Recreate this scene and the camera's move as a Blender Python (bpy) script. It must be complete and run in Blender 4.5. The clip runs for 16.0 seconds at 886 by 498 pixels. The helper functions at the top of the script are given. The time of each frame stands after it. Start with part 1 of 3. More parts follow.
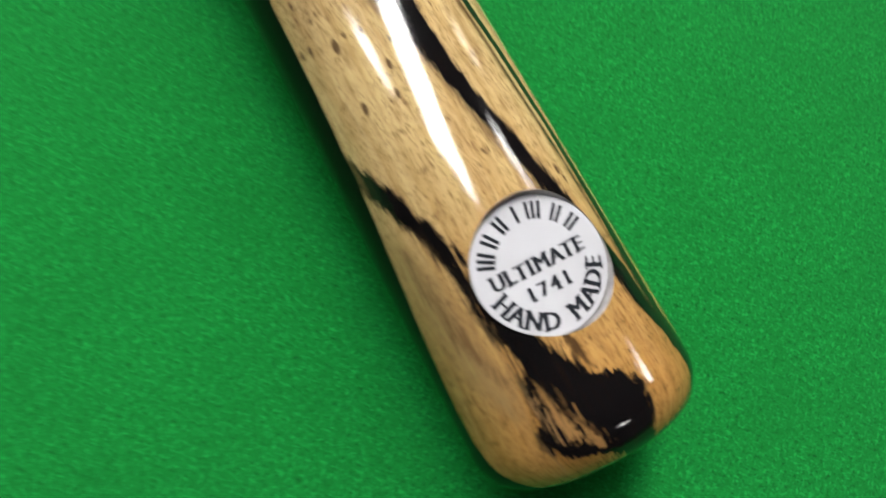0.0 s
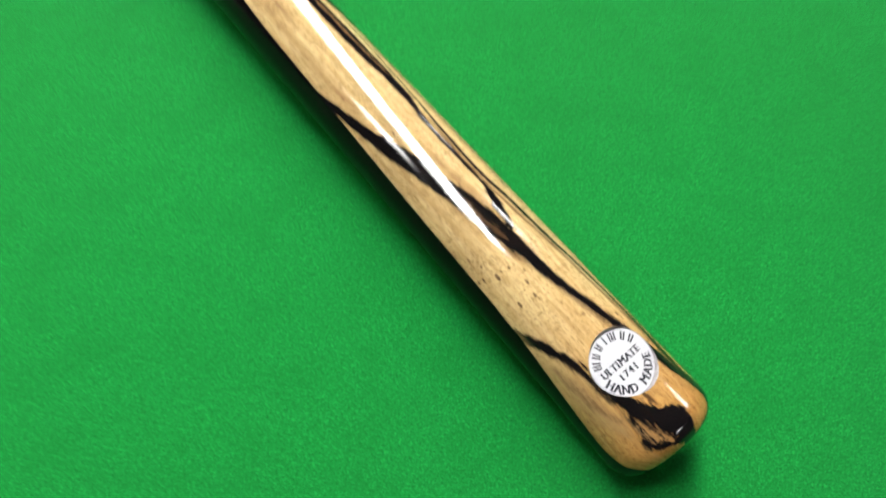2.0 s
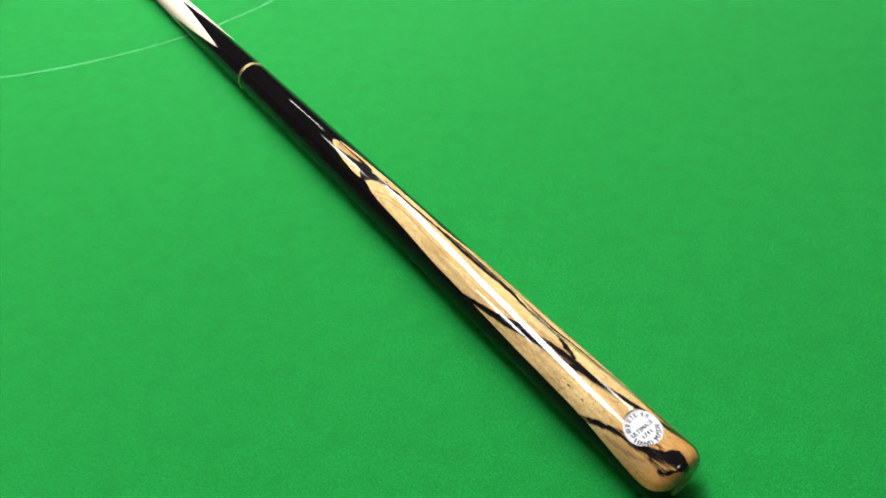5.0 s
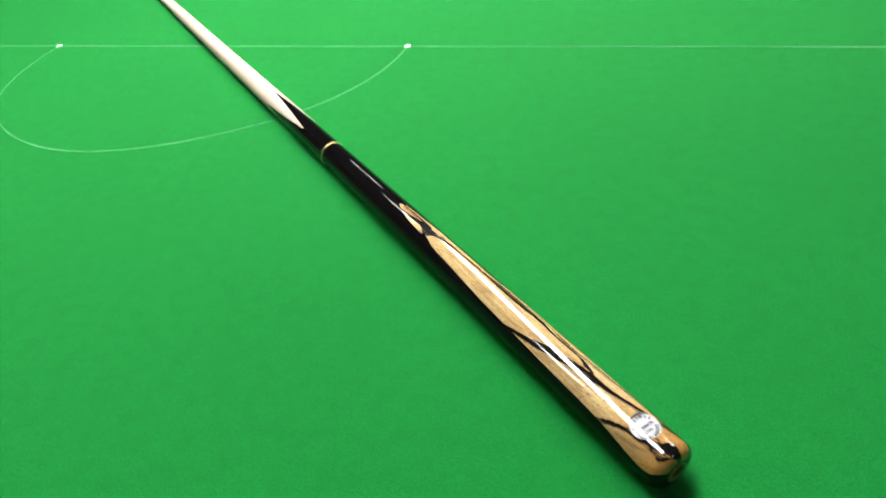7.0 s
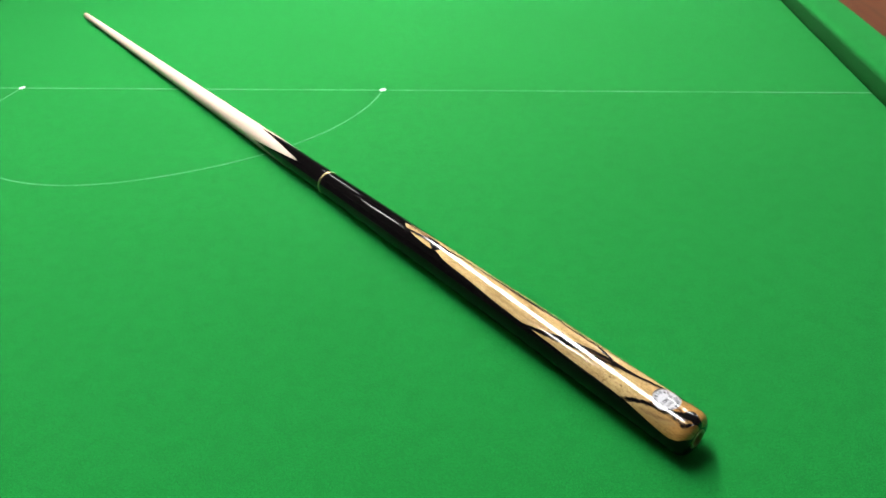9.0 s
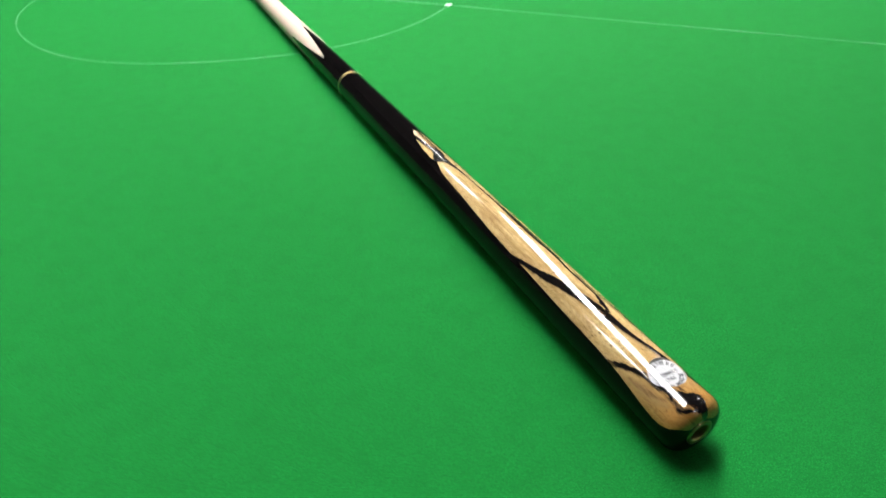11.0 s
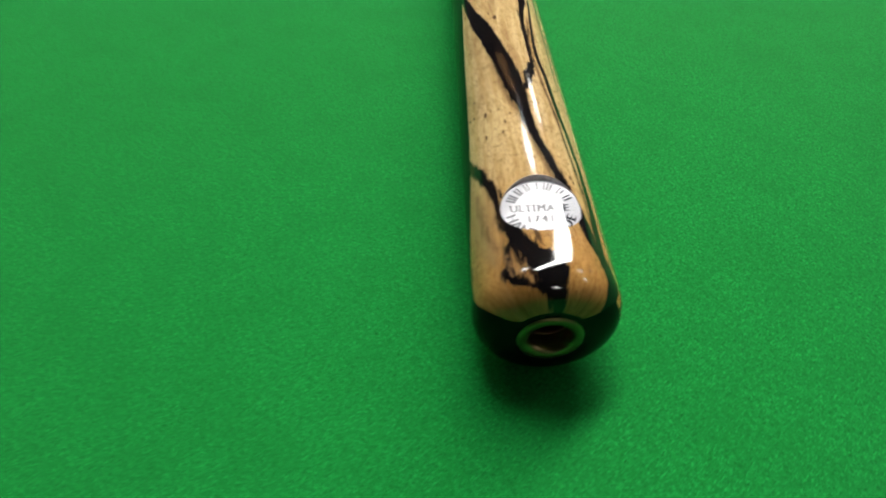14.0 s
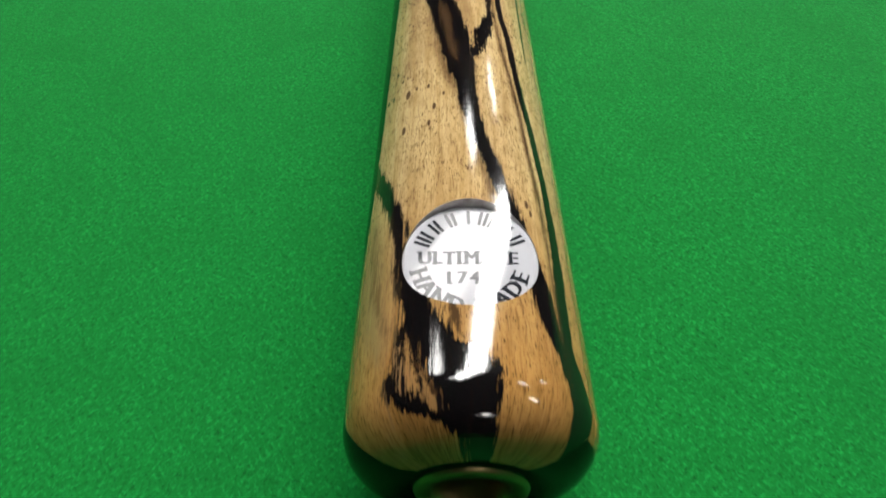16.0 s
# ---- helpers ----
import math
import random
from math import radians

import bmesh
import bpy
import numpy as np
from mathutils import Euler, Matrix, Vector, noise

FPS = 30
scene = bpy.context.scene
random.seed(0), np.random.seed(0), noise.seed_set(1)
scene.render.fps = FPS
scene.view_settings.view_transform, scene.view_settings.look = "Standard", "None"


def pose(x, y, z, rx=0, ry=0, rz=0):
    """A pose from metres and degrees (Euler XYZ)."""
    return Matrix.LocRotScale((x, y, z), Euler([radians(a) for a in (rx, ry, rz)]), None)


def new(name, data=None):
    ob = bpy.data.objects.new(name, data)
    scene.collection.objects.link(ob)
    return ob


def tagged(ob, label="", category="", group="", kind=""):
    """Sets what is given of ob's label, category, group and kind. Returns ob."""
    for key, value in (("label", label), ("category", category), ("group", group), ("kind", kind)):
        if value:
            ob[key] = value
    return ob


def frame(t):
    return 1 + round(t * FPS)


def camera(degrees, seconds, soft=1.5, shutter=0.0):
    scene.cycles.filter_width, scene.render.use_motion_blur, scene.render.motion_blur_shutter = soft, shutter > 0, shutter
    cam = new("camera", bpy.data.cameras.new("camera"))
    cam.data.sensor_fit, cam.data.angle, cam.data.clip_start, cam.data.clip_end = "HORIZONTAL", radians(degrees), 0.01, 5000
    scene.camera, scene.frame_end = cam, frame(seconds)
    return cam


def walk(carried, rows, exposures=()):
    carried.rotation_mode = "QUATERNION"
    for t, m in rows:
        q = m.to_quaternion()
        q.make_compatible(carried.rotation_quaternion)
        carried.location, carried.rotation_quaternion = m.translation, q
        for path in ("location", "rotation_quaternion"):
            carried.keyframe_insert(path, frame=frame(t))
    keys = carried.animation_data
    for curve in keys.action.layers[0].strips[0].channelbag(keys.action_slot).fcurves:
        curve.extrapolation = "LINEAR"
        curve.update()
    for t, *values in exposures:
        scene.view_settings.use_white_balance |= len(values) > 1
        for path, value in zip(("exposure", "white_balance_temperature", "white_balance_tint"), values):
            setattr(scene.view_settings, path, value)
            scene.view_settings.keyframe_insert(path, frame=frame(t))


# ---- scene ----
cam = camera(71.0, 16.0, soft=1.8, shutter=0.6)
# seconds, place in metres, turn in degrees
PATH = [
    (0.0, 0.5948, 0.1694, 0.0943, 13.99, -6.65, 20.68),
    (0.5, 0.5855, 0.1636, 0.1086, 16.06, -6.02, 19.17),
    (1.0, 0.5849, 0.1567, 0.1278, 17.94, -3.66, 16.44),
    (1.5, 0.5716, 0.1545, 0.1492, 18.24, -3.67, 12.62),
    (2.0, 0.5638, 0.1534, 0.1722, 21.71, -2.45, 9.20),
    (2.5, 0.5694, 0.1466, 0.1924, 25.84, -0.23, 9.08),
    (3.0, 0.5751, 0.1285, 0.2095, 31.17, 1.82, 9.90),
    (3.5, 0.5728, 0.1090, 0.2265, 36.03, 2.42, 9.66),
    (4.0, 0.5734, 0.0952, 0.2413, 37.65, 2.97, 9.66),
    (4.5, 0.5700, 0.0811, 0.2588, 39.41, 4.91, 11.19),
    (4.7, 0.5705, 0.0745, 0.2674, 40.39, 5.24, 11.37),
    (6.8, 0.5937, -0.0054, 0.3214, 48.38, 6.99, 15.83),
    (7.0, 0.5854, -0.0117, 0.3252, 49.36, 6.50, 15.39),
    (7.5, 0.5560, -0.0376, 0.3345, 53.27, 5.34, 11.71),
    (8.0, 0.5321, -0.0669, 0.3441, 53.94, 4.02, 9.62),
    (8.2, 0.5277, -0.0726, 0.3398, 54.06, 3.59, 9.30),
    (10.3, 0.5644, -0.0536, 0.2878, 54.34, 2.18, 15.29),
    (10.5, 0.5693, -0.0451, 0.2760, 53.47, 2.20, 17.48),
    (11.0, 0.5887, -0.0098, 0.2406, 51.92, 1.79, 21.62),
    (11.5, 0.6062, 0.0129, 0.2016, 50.15, 1.40, 25.76),
    (12.0, 0.6204, 0.0341, 0.1675, 47.73, 0.77, 30.20),
    (12.5, 0.6341, 0.0557, 0.1519, 45.78, 0.97, 33.82),
    (13.0, 0.6458, 0.0743, 0.1388, 43.98, 1.77, 38.17),
    (13.5, 0.6571, 0.0926, 0.1253, 43.02, 1.88, 43.20),
    (14.0, 0.6637, 0.1162, 0.1172, 42.37, 2.86, 47.01),
    (14.5, 0.6622, 0.1379, 0.1067, 40.27, 3.35, 48.53),
    (15.0, 0.6544, 0.1479, 0.0936, 39.47, 1.88, 49.15),
    (15.5, 0.6478, 0.1530, 0.0888, 39.55, 1.47, 48.97),
    (16.0, 0.6416, 0.1575, 0.0860, 40.22, 1.46, 48.64),
]
EXPOSURES = [(0.0, -0.44), (1.0, -0.22), (1.5, -0.14), (2.0, 0.0), (3.0, 0.10), (4.7, 0.07), (7.0, -0.05), (8.0, -0.12), (11.0, -0.12), (12.5, -0.18), (13.5, -0.30), (14.5, -0.42), (16.0, -0.52)]
walk(cam, [(t, pose(x, y, z, rx, ry, rz)) for t, x, y, z, rx, ry, rz in PATH], EXPOSURES)

# ---- world: the room is closed, almost nothing comes from outside ----
world = bpy.data.worlds.new("world")
scene.world = world
world.use_nodes = True
world.node_tree.nodes["Background"].inputs["Color"].default_value = (0.6, 0.65, 0.7, 1)
world.node_tree.nodes["Background"].inputs["Strength"].default_value = 0.02
CANOPY_GLOW, PANEL_GLOW = 82.0, 44.0


# ---- materials ----
class Nodes:
    """Short names for building a node material."""

    def __init__(self, name):
        self.mat = bpy.data.materials.new(name)
        self.mat.use_nodes = True
        self.tree = self.mat.node_tree
        self.bsdf = self.tree.nodes["Principled BSDF"]
        self.out = self.tree.nodes["Material Output"]

    def put(self, kind):
        return self.tree.nodes.new(kind)

    def feed(self, socket, value):
        if isinstance(value, bpy.types.NodeSocket):
            self.tree.links.new(value, socket)
        elif isinstance(value, (tuple, list)) and len(value) == 3 and socket.type == "RGBA":
            socket.default_value = (*value, 1)
        else:
            socket.default_value = value

    def math(self, op, a, b=0.0, c=0.0, clamp=False):
        n = self.put("ShaderNodeMath")
        n.operation, n.use_clamp = op, clamp
        for i, v in enumerate((a, b, c)):
            self.feed(n.inputs[i], v)
        return n.outputs[0]

    def mix(self, fac, a, b, blend="MIX"):
        n = self.put("ShaderNodeMix")
        n.data_type, n.blend_type = "RGBA", blend
        self.feed(n.inputs[0], fac)
        self.feed(n.inputs[6], a)
        self.feed(n.inputs[7], b)
        return n.outputs[2]

    def ramp(self, value, low, high, to_low=0.0, to_high=1.0):
        n = self.put("ShaderNodeMapRange")
        n.interpolation_type = "SMOOTHSTEP"
        for i, v in enumerate((value, low, high, to_low, to_high)):
            self.feed(n.inputs[i], v)
        return n.outputs[0]

    def noise(self, where, scale, detail=3.0, rough=0.5, warp=0.0):
        n = self.put("ShaderNodeTexNoise")
        self.feed(n.inputs["Vector"], where)
        n.inputs["Scale"].default_value = scale
        n.inputs["Detail"].default_value = detail
        n.inputs["Roughness"].default_value = rough
        n.inputs["Distortion"].default_value = warp
        return n.outputs["Fac"]

    def place(self):
        return self.put("ShaderNodeTexCoord").outputs["Object"]

    def stretch(self, where, x, y, z):
        n = self.put("ShaderNodeVectorMath")
        n.operation = "MULTIPLY"
        self.feed(n.inputs[0], where)
        n.inputs[1].default_value = (x, y, z)
        return n.outputs[0]

    def split(self, where):
        n = self.put("ShaderNodeSeparateXYZ")
        self.feed(n.inputs[0], where)
        return n.outputs

    def join(self, x, y, z):
        n = self.put("ShaderNodeCombineXYZ")
        for i, v in enumerate((x, y, z)):
            self.feed(n.inputs[i], v)
        return n.outputs[0]

    def bump(self, height, strength, distance):
        n = self.put("ShaderNodeBump")
        n.inputs["Strength"].default_value = strength
        n.inputs["Distance"].default_value = distance
        self.feed(n.inputs["Height"], height)
        self.feed(self.bsdf.inputs["Normal"], n.outputs[0])

    def set(self, **values):
        for key, value in values.items():
            self.feed(self.bsdf.inputs[key.replace("_", " ")], value)
        return self.mat


def lacquer(m, rough=0.075, ior=1.45):
    m.set(Coat_Weight=1.0, Coat_Roughness=rough, Coat_IOR=ior)


def cloth_material():
    m = Nodes("green_baize")
    p = m.place()
    wide = m.noise(p, 3.0, 4)
    blotch = m.noise(p, 560, 3, 0.65)
    strand = m.math("MAXIMUM", m.noise(m.stretch(p, 1.0, 0.5, 1.0), 1900, 3, 0.65), m.noise(m.stretch(p, 0.5, 1.0, 1.0), 1900, 3, 0.65))
    pits = m.noise(p, 1500, 3, 0.7)
    c = m.mix(m.ramp(blotch, 0.3, 0.7), (0.0022, 0.098, 0.0140), (0.0033, 0.124, 0.0190))
    c = m.mix(m.ramp(pits, 0.34, 0.51, 0.9, 0.0), c, (0.0011, 0.054, 0.0078))
    c = m.mix(m.ramp(strand, 0.53, 0.69, 0.0, 0.85), c, (0.0080, 0.195, 0.038))
    c = m.mix(m.ramp(wide, 0.35, 0.7, 0.0, 0.22), c, (0.0020, 0.088, 0.013))
    c = m.mix(m.ramp(m.noise(p, 70, 4, 0.6), 0.40, 0.68, 0.0, 0.28), c, (0.0018, 0.080, 0.0115))
    m.set(Base_Color=c, Roughness=0.95, Specular_IOR_Level=0.09, Sheen_Weight=0.04, Sheen_Roughness=0.6, Sheen_Tint=(0.3, 0.9, 0.4))
    m.bump(m.math("ADD", m.math("MULTIPLY", pits, 0.6), strand), 0.42, 0.0005)
    return m.mat


def ebony_material():
    m = Nodes("lacquered_ebony")
    p = m.place()
    grain = m.noise(m.stretch(p, 60, 3, 60), 18, 4, 0.6)
    c = m.mix(m.ramp(grain, 0.45, 0.8), (0.002, 0.0018, 0.002), (0.006, 0.0045, 0.0045))
    m.set(Base_Color=c, Roughness=0.5, Specular_IOR_Level=0.0)
    lacquer(m, 0.03, 1.21)
    return m.mat


def shaft_material():
    m = Nodes("lacquered_pale_ash")
    p = m.place()
    grain = m.noise(m.stretch(p, 70, 1.6, 70), 8, 4, 0.55, 0.3)
    fine = m.noise(m.stretch(p, 1, 0.04, 1), 2500, 2)
    c = m.mix(m.ramp(grain, 0.35, 0.7), (0.425, 0.345, 0.285), (0.385, 0.305, 0.25))
    c = m.mix(m.ramp(fine, 0.55, 0.8, 0.0, 0.3), c, (0.28, 0.17, 0.08))
    m.set(Base_Color=c, Roughness=0.6, Specular_IOR_Level=0.25, Coat_Weight=0.12, Coat_Roughness=0.25)
    return m.mat


def curve(m, value, pairs, low, high, span):
    """A smooth function of value (0 to span), given by pairs (at, result)."""
    n = m.put("ShaderNodeFloatCurve")
    pts = n.mapping.curves[0].points
    clean = sorted(pairs)
    full = [(0.0, clean[0][1])] * (clean[0][0] > 0) + clean + [(span, clean[-1][1])] * (clean[-1][0] < span)
    full = [(a / span, (b - low) / (high - low)) for a, b in full]
    while len(pts) < len(full):
        pts.new(0.5, 0.5)
    for q, (a, b) in zip(pts, full):
        q.location = (a, b)
        q.handle_type = "AUTO_CLAMPED"
    n.mapping.update()
    m.feed(n.inputs["Value"], m.math("DIVIDE", value, span, clamp=True))
    return m.math("MULTIPLY_ADD", n.outputs[0], high - low, low)


def figured_material(name, streaks, pores=()):
    """Pale wood with black figure. The map gives mm from the butt's end (plus 10) and degrees round the cue."""
    m = Nodes(name)
    uv = m.put("ShaderNodeUVMap")
    uv.uv_map = "round"
    s, th, _ = m.split(uv.outputs[0])
    flat = m.join(s, m.math("MULTIPLY", th, 0.255), 0.0)
    grain = m.noise(m.stretch(flat, 0.03, 0.7, 1), 1.0, 5, 0.6, 0.5)
    wavy = m.noise(m.stretch(flat, 0.02, 0.12, 1), 1.0, 4, 0.55, 1.2)
    ticks = m.noise(m.stretch(flat, 0.75, 7.0, 1), 1.0, 2, 0.5)
    speck = m.noise(m.stretch(flat, 3.0, 9.0, 1), 1.0, 2, 0.5)
    c = m.mix(m.ramp(grain, 0.3, 0.7), (0.45, 0.332, 0.165), (0.35, 0.238, 0.104))
    c = m.mix(m.ramp(wavy, 0.45, 0.75, 0.0, 0.7), c, (0.18, 0.105, 0.042))
    c = m.mix(m.ramp(wavy, 0.25, 0.42, 0.5, 0.0), c, (0.465, 0.342, 0.165))
    mottle = m.noise(m.stretch(flat, 0.3, 0.55, 1), 1.0, 4, 0.6, 0.4)
    c = m.mix(m.ramp(mottle, 0.45, 0.68, 0.0, 0.32), c, (0.19, 0.115, 0.046))
    c = m.mix(m.ramp(mottle, 0.30, 0.42, 0.35, 0.0), c, (0.43, 0.315, 0.16))
    c = m.mix(m.ramp(speck, 0.5, 0.75, 0.0, 0.35), c, (0.17, 0.075, 0.022))
    ticks = m.math("ADD", ticks, m.math("MULTIPLY_ADD", m.noise(flat, 0.12, 3), 0.22, -0.11))
    c = m.mix(m.ramp(ticks, 0.57, 0.66, 0.0, 0.8), c, (0.04, 0.017, 0.006))
    comb = m.noise(m.stretch(flat, 0.22, 2.4, 1), 1.0, 3, 0.6)
    c = m.mix(m.ramp(comb, 0.50, 0.70, 0.0, 0.55), c, (0.12, 0.065, 0.025))
    for at, turn, size in pores:
        dx = m.math("DIVIDE", m.math("SUBTRACT", s, at + 10), size)
        dy = m.math("DIVIDE", m.math("SUBTRACT", th, turn), size * 1.5)
        d = m.math("ADD", m.math("MULTIPLY", dx, dx), m.math("MULTIPLY", dy, dy))
        d = m.math("ADD", d, m.math("MULTIPLY_ADD", speck, 1.2, -0.6))
        c = m.mix(m.ramp(d, 0.5, 1.5, 0.85, 0.0), c, (0.035, 0.014, 0.006))
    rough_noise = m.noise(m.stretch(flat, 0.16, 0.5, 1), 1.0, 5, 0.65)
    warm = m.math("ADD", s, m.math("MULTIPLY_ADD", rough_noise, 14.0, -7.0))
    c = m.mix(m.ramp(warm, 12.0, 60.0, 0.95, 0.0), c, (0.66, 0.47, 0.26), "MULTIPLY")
    fine_edge = m.math("SUBTRACT", m.noise(m.stretch(flat, 0.9, 4.5, 1), 1.0, 3, 0.6), 0.5)
    rough_edge = m.math("SUBTRACT", rough_noise, 0.5)
    hairs = m.math("SUBTRACT", m.noise(m.stretch(flat, 0.12, 2.6, 1), 1.0, 3, 0.6), 0.5)
    for path, colour, wild, soft in streaks:
        mid = curve(m, s, [(a + 10, b) for a, b, _ in path], -100, 140, 310)
        half = curve(m, s, [(a + 10, w) for a, _, w in path], -12, 40, 310)
        off = m.math("ABSOLUTE", m.math("SUBTRACT", th, mid))
        off = m.math("ADD", off, m.math("MULTIPLY", rough_edge, wild * 17))
        off = m.math("ADD", off, m.math("MULTIPLY", hairs, wild * 22))
        off = m.math("ADD", off, m.math("MULTIPLY", fine_edge, 2.0 + wild * 9))
        edge = m.math("SUBTRACT", off, half)
        tone = m.mix(m.ramp(hairs, 0.04, 0.22, 0.0, 0.5), colour, tuple(min(0.3, v * 2 + 0.02 * k) for v, k in zip(colour, (1.0, 0.45, 0.2))))
        c = m.mix(m.ramp(edge, -soft, soft, 1.0, 0.0), c, tone)
    m.set(Base_Color=c, Roughness=0.5, Specular_IOR_Level=0.0)
    lacquer(m, 0.075, 1.5)
    relief = m.put("ShaderNodeBump")
    relief.inputs["Strength"].default_value = 0.55
    relief.inputs["Distance"].default_value = 0.00003
    m.feed(relief.inputs["Height"], m.math("ADD", comb, m.math("MULTIPLY", mottle, 0.7)))
    m.feed(m.bsdf.inputs["Coat Normal"], relief.outputs[0])
    return m.mat


def plain(name, colour, rough=0.5, metal=0.0, vary=0.12, scale=40.0, coat=0.0, bump=0.0, gloss=0.5):
    m = Nodes(name)
    p = m.place()
    n1, n2 = m.noise(p, scale, 4), m.noise(p, scale * 9, 3)
    dark = tuple(v * (1 - 2 * vary) for v in colour)
    c = m.mix(m.ramp(n1, 0.3, 0.7), colour, dark)
    c = m.mix(m.ramp(n2, 0.4, 0.8, 0.0, vary * 2), c, dark)
    m.set(Base_Color=c, Roughness=m.ramp(n2, 0.2, 0.8, rough * 0.85, min(1.0, rough * 1.2)) if vary else rough, Metallic=metal, Coat_Weight=coat, Coat_Roughness=0.04, Specular_IOR_Level=gloss)
    if bump:
        m.bump(n2, 0.4, bump)
    return m.mat


def glow(name, strength, colour=(1.0, 0.98, 0.94)):
    m = Nodes(name)
    m.set(Base_Color=(0.8, 0.8, 0.8), Emission_Color=colour, Emission_Strength=strength, Roughness=0.5)
    return m.mat


def clear_material():
    """A film of clear lacquer: see-through, with a glossy face."""
    m = Nodes("clear_lacquer")
    see, gloss, share, mixed = (m.put("ShaderNode" + k) for k in ("BsdfTransparent", "BsdfGlossy", "Fresnel", "MixShader"))
    gloss.inputs["Roughness"].default_value = 0.07
    share.inputs["IOR"].default_value = 1.45
    m.feed(mixed.inputs[0], share.outputs[0])
    m.feed(mixed.inputs[1], see.outputs[0])
    m.feed(mixed.inputs[2], gloss.outputs[0])
    m.feed(m.out.inputs["Surface"], mixed.outputs[0])
    return m.mat


def chalk_material():
    """A worn chalk line: white dust thinly caught in the green nap, with rubbed stretches."""
    m = Nodes("worn_chalk_on_baize")
    p = m.place()
    rubbed = m.ramp(m.noise(p, 9, 3, 0.6), 0.35, 0.65, 0.35, 0.75)
    dust = m.ramp(m.noise(p, 700, 3, 0.7), 0.35, 0.65, 0.35, 1.0)
    c = m.mix(m.math("MULTIPLY", rubbed, dust), (0.006, 0.135, 0.024), (0.14, 0.31, 0.19))
    m.set(Base_Color=c, Roughness=0.95, Specular_IOR_Level=0.05)
    return m.mat


def wood_rail_material():
    m = Nodes("reddish_brown_rail_wood")
    p = m.place()
    g = m.noise(m.stretch(p, 14, 0.9, 14), 6, 5, 0.6, 0.8)
    fine = m.noise(m.stretch(p, 1, 0.05, 1), 900, 3)
    c = m.mix(m.ramp(g, 0.3, 0.7), (0.070, 0.022, 0.0068), (0.046, 0.014, 0.0048))
    c = m.mix(m.ramp(fine, 0.5, 0.8, 0.0, 0.4), c, (0.07, 0.02, 0.01))
    m.set(Base_Color=c, Roughness=0.65, Specular_IOR_Level=0.12)
    return m.mat


BLACK, BROWN, TAN = (0.0032, 0.0028, 0.0032), (0.075, 0.040, 0.016), (0.16, 0.095, 0.042)
# paths of (mm from the end, degrees round the cue, half width in degrees)
BLOT = [(-8, 3, 6), (0, 3.5, 9), (1.5, 1, 10), (2.5, -6, 15.5), (3.8, -9.5, 21.5), (5, -11.5, 24.5), (6.5, -13.5, 25.5), (8, -12.5, 22.5), (9.5, -15, 19), (10.4, -19.5, 14.5), (13, -21.5, 11), (16, -23.8, 7),
        (20, -31.5, 5.2), (27, -34.5, 4.8), (31, -38, 5), (36.5, -47, 5.8), (41, -56, 6.6), (46, -64, 4), (52, -70, -8)]
SMUDGE = [(6, -40, -5), (12, -44, 5), (20, -50, 8), (27, -54, 8), (33, -57, 4), (38, -60, -4)]
SMUDGE_LINES = [(36, -56, -6), (31, -53.5, 0.4), (26, -52, 1.4), (21.6, -49, 1.8), (18, -45.5, 1.6), (14, -41, 0.8), (10, -37, -5)]
WEDGE = [(1.6, -14, -8), (2.8, -15, 0.5), (3.8, -16.5, 3.0), (5, -19, 4.4), (6.4, -21.5, 4.8), (8.4, -24.5, 3.0), (10, -25.5, 1.8), (12.4, -27.5, 0.2), (15, -30, -8)]
SPLIT = [(3, -28, -8), (5, -29, 0.0), (7.5, -30, 0.8), (10, -31, 0.2), (13, -33, -6)]
RIVER = [(0, 52, -9), (4, 48, 1), (9.5, 43, 2.2), (12.3, 40, 4.2), (16.5, 36.5, 6.4), (20, 33, 6.2), (30, 22.5, 5), (37.5, 15.2, 4.4), (43, 9.8, 4.6), (49, 5.2, 5.4), (56.5, 2, 6.4), (64, -2, 9.4), (74, -7, 10.2),
         (81, -12, 10), (88, -17.5, 9.6), (94, -22.5, 9.2), (99, -27, 9.8), (105, -33, 8.4), (112, -39, 6.6), (120, -45, 5.2), (130, -52, 4), (142, -60, -6)]
FRINGE = [(26, 18, -6), (32, 14, 1.5), (42, 5, 1.5), (52, -1, 1.5), (62, -11, 1.5), (76, -18, 1.5), (90, -26, 0.5), (100, -34, -6)]
SLIT = [(60, -2, -9), (64, -4, 0.6), (70, -7, 2.4), (76, -10, 2.6), (82, -13.5, 1.4), (88, -18, -6)]
BRANCH = [(60, 3, -9), (65, 8, 4), (69, 12, 5.6), (72, 14.5, 6), (75, 17.5, 4.2), (80, 22, 2.4), (84, 24, -8)]
RIDGE = [(70, 17, -9), (76, 20.4, 1.8), (84, 20.8, 2.6), (97, 20.5, 3.0), (106, 22, 3.6), (113, 26.5, 5.4), (122, 27, 6.4), (131, 25.5, 8.4), (142, 25, 9.0), (150, 24.5, 8.8), (162, 23.8, 7.4), (172, 22.6, 4.4),
         (181, 21.4, 3.2), (190, 20.4, 3.0), (200, 19.2, 2.6), (210, 18, 2.3), (216, 17.6, 2), (224, 17, -4)]
INNER_LINE = [(116, 30, -4), (126, 29, 1.0), (140, 27, 1.5), (152, 26.5, 1.5), (164, 26, 1.2), (174, 25, 0.4), (180, 24, -4)]
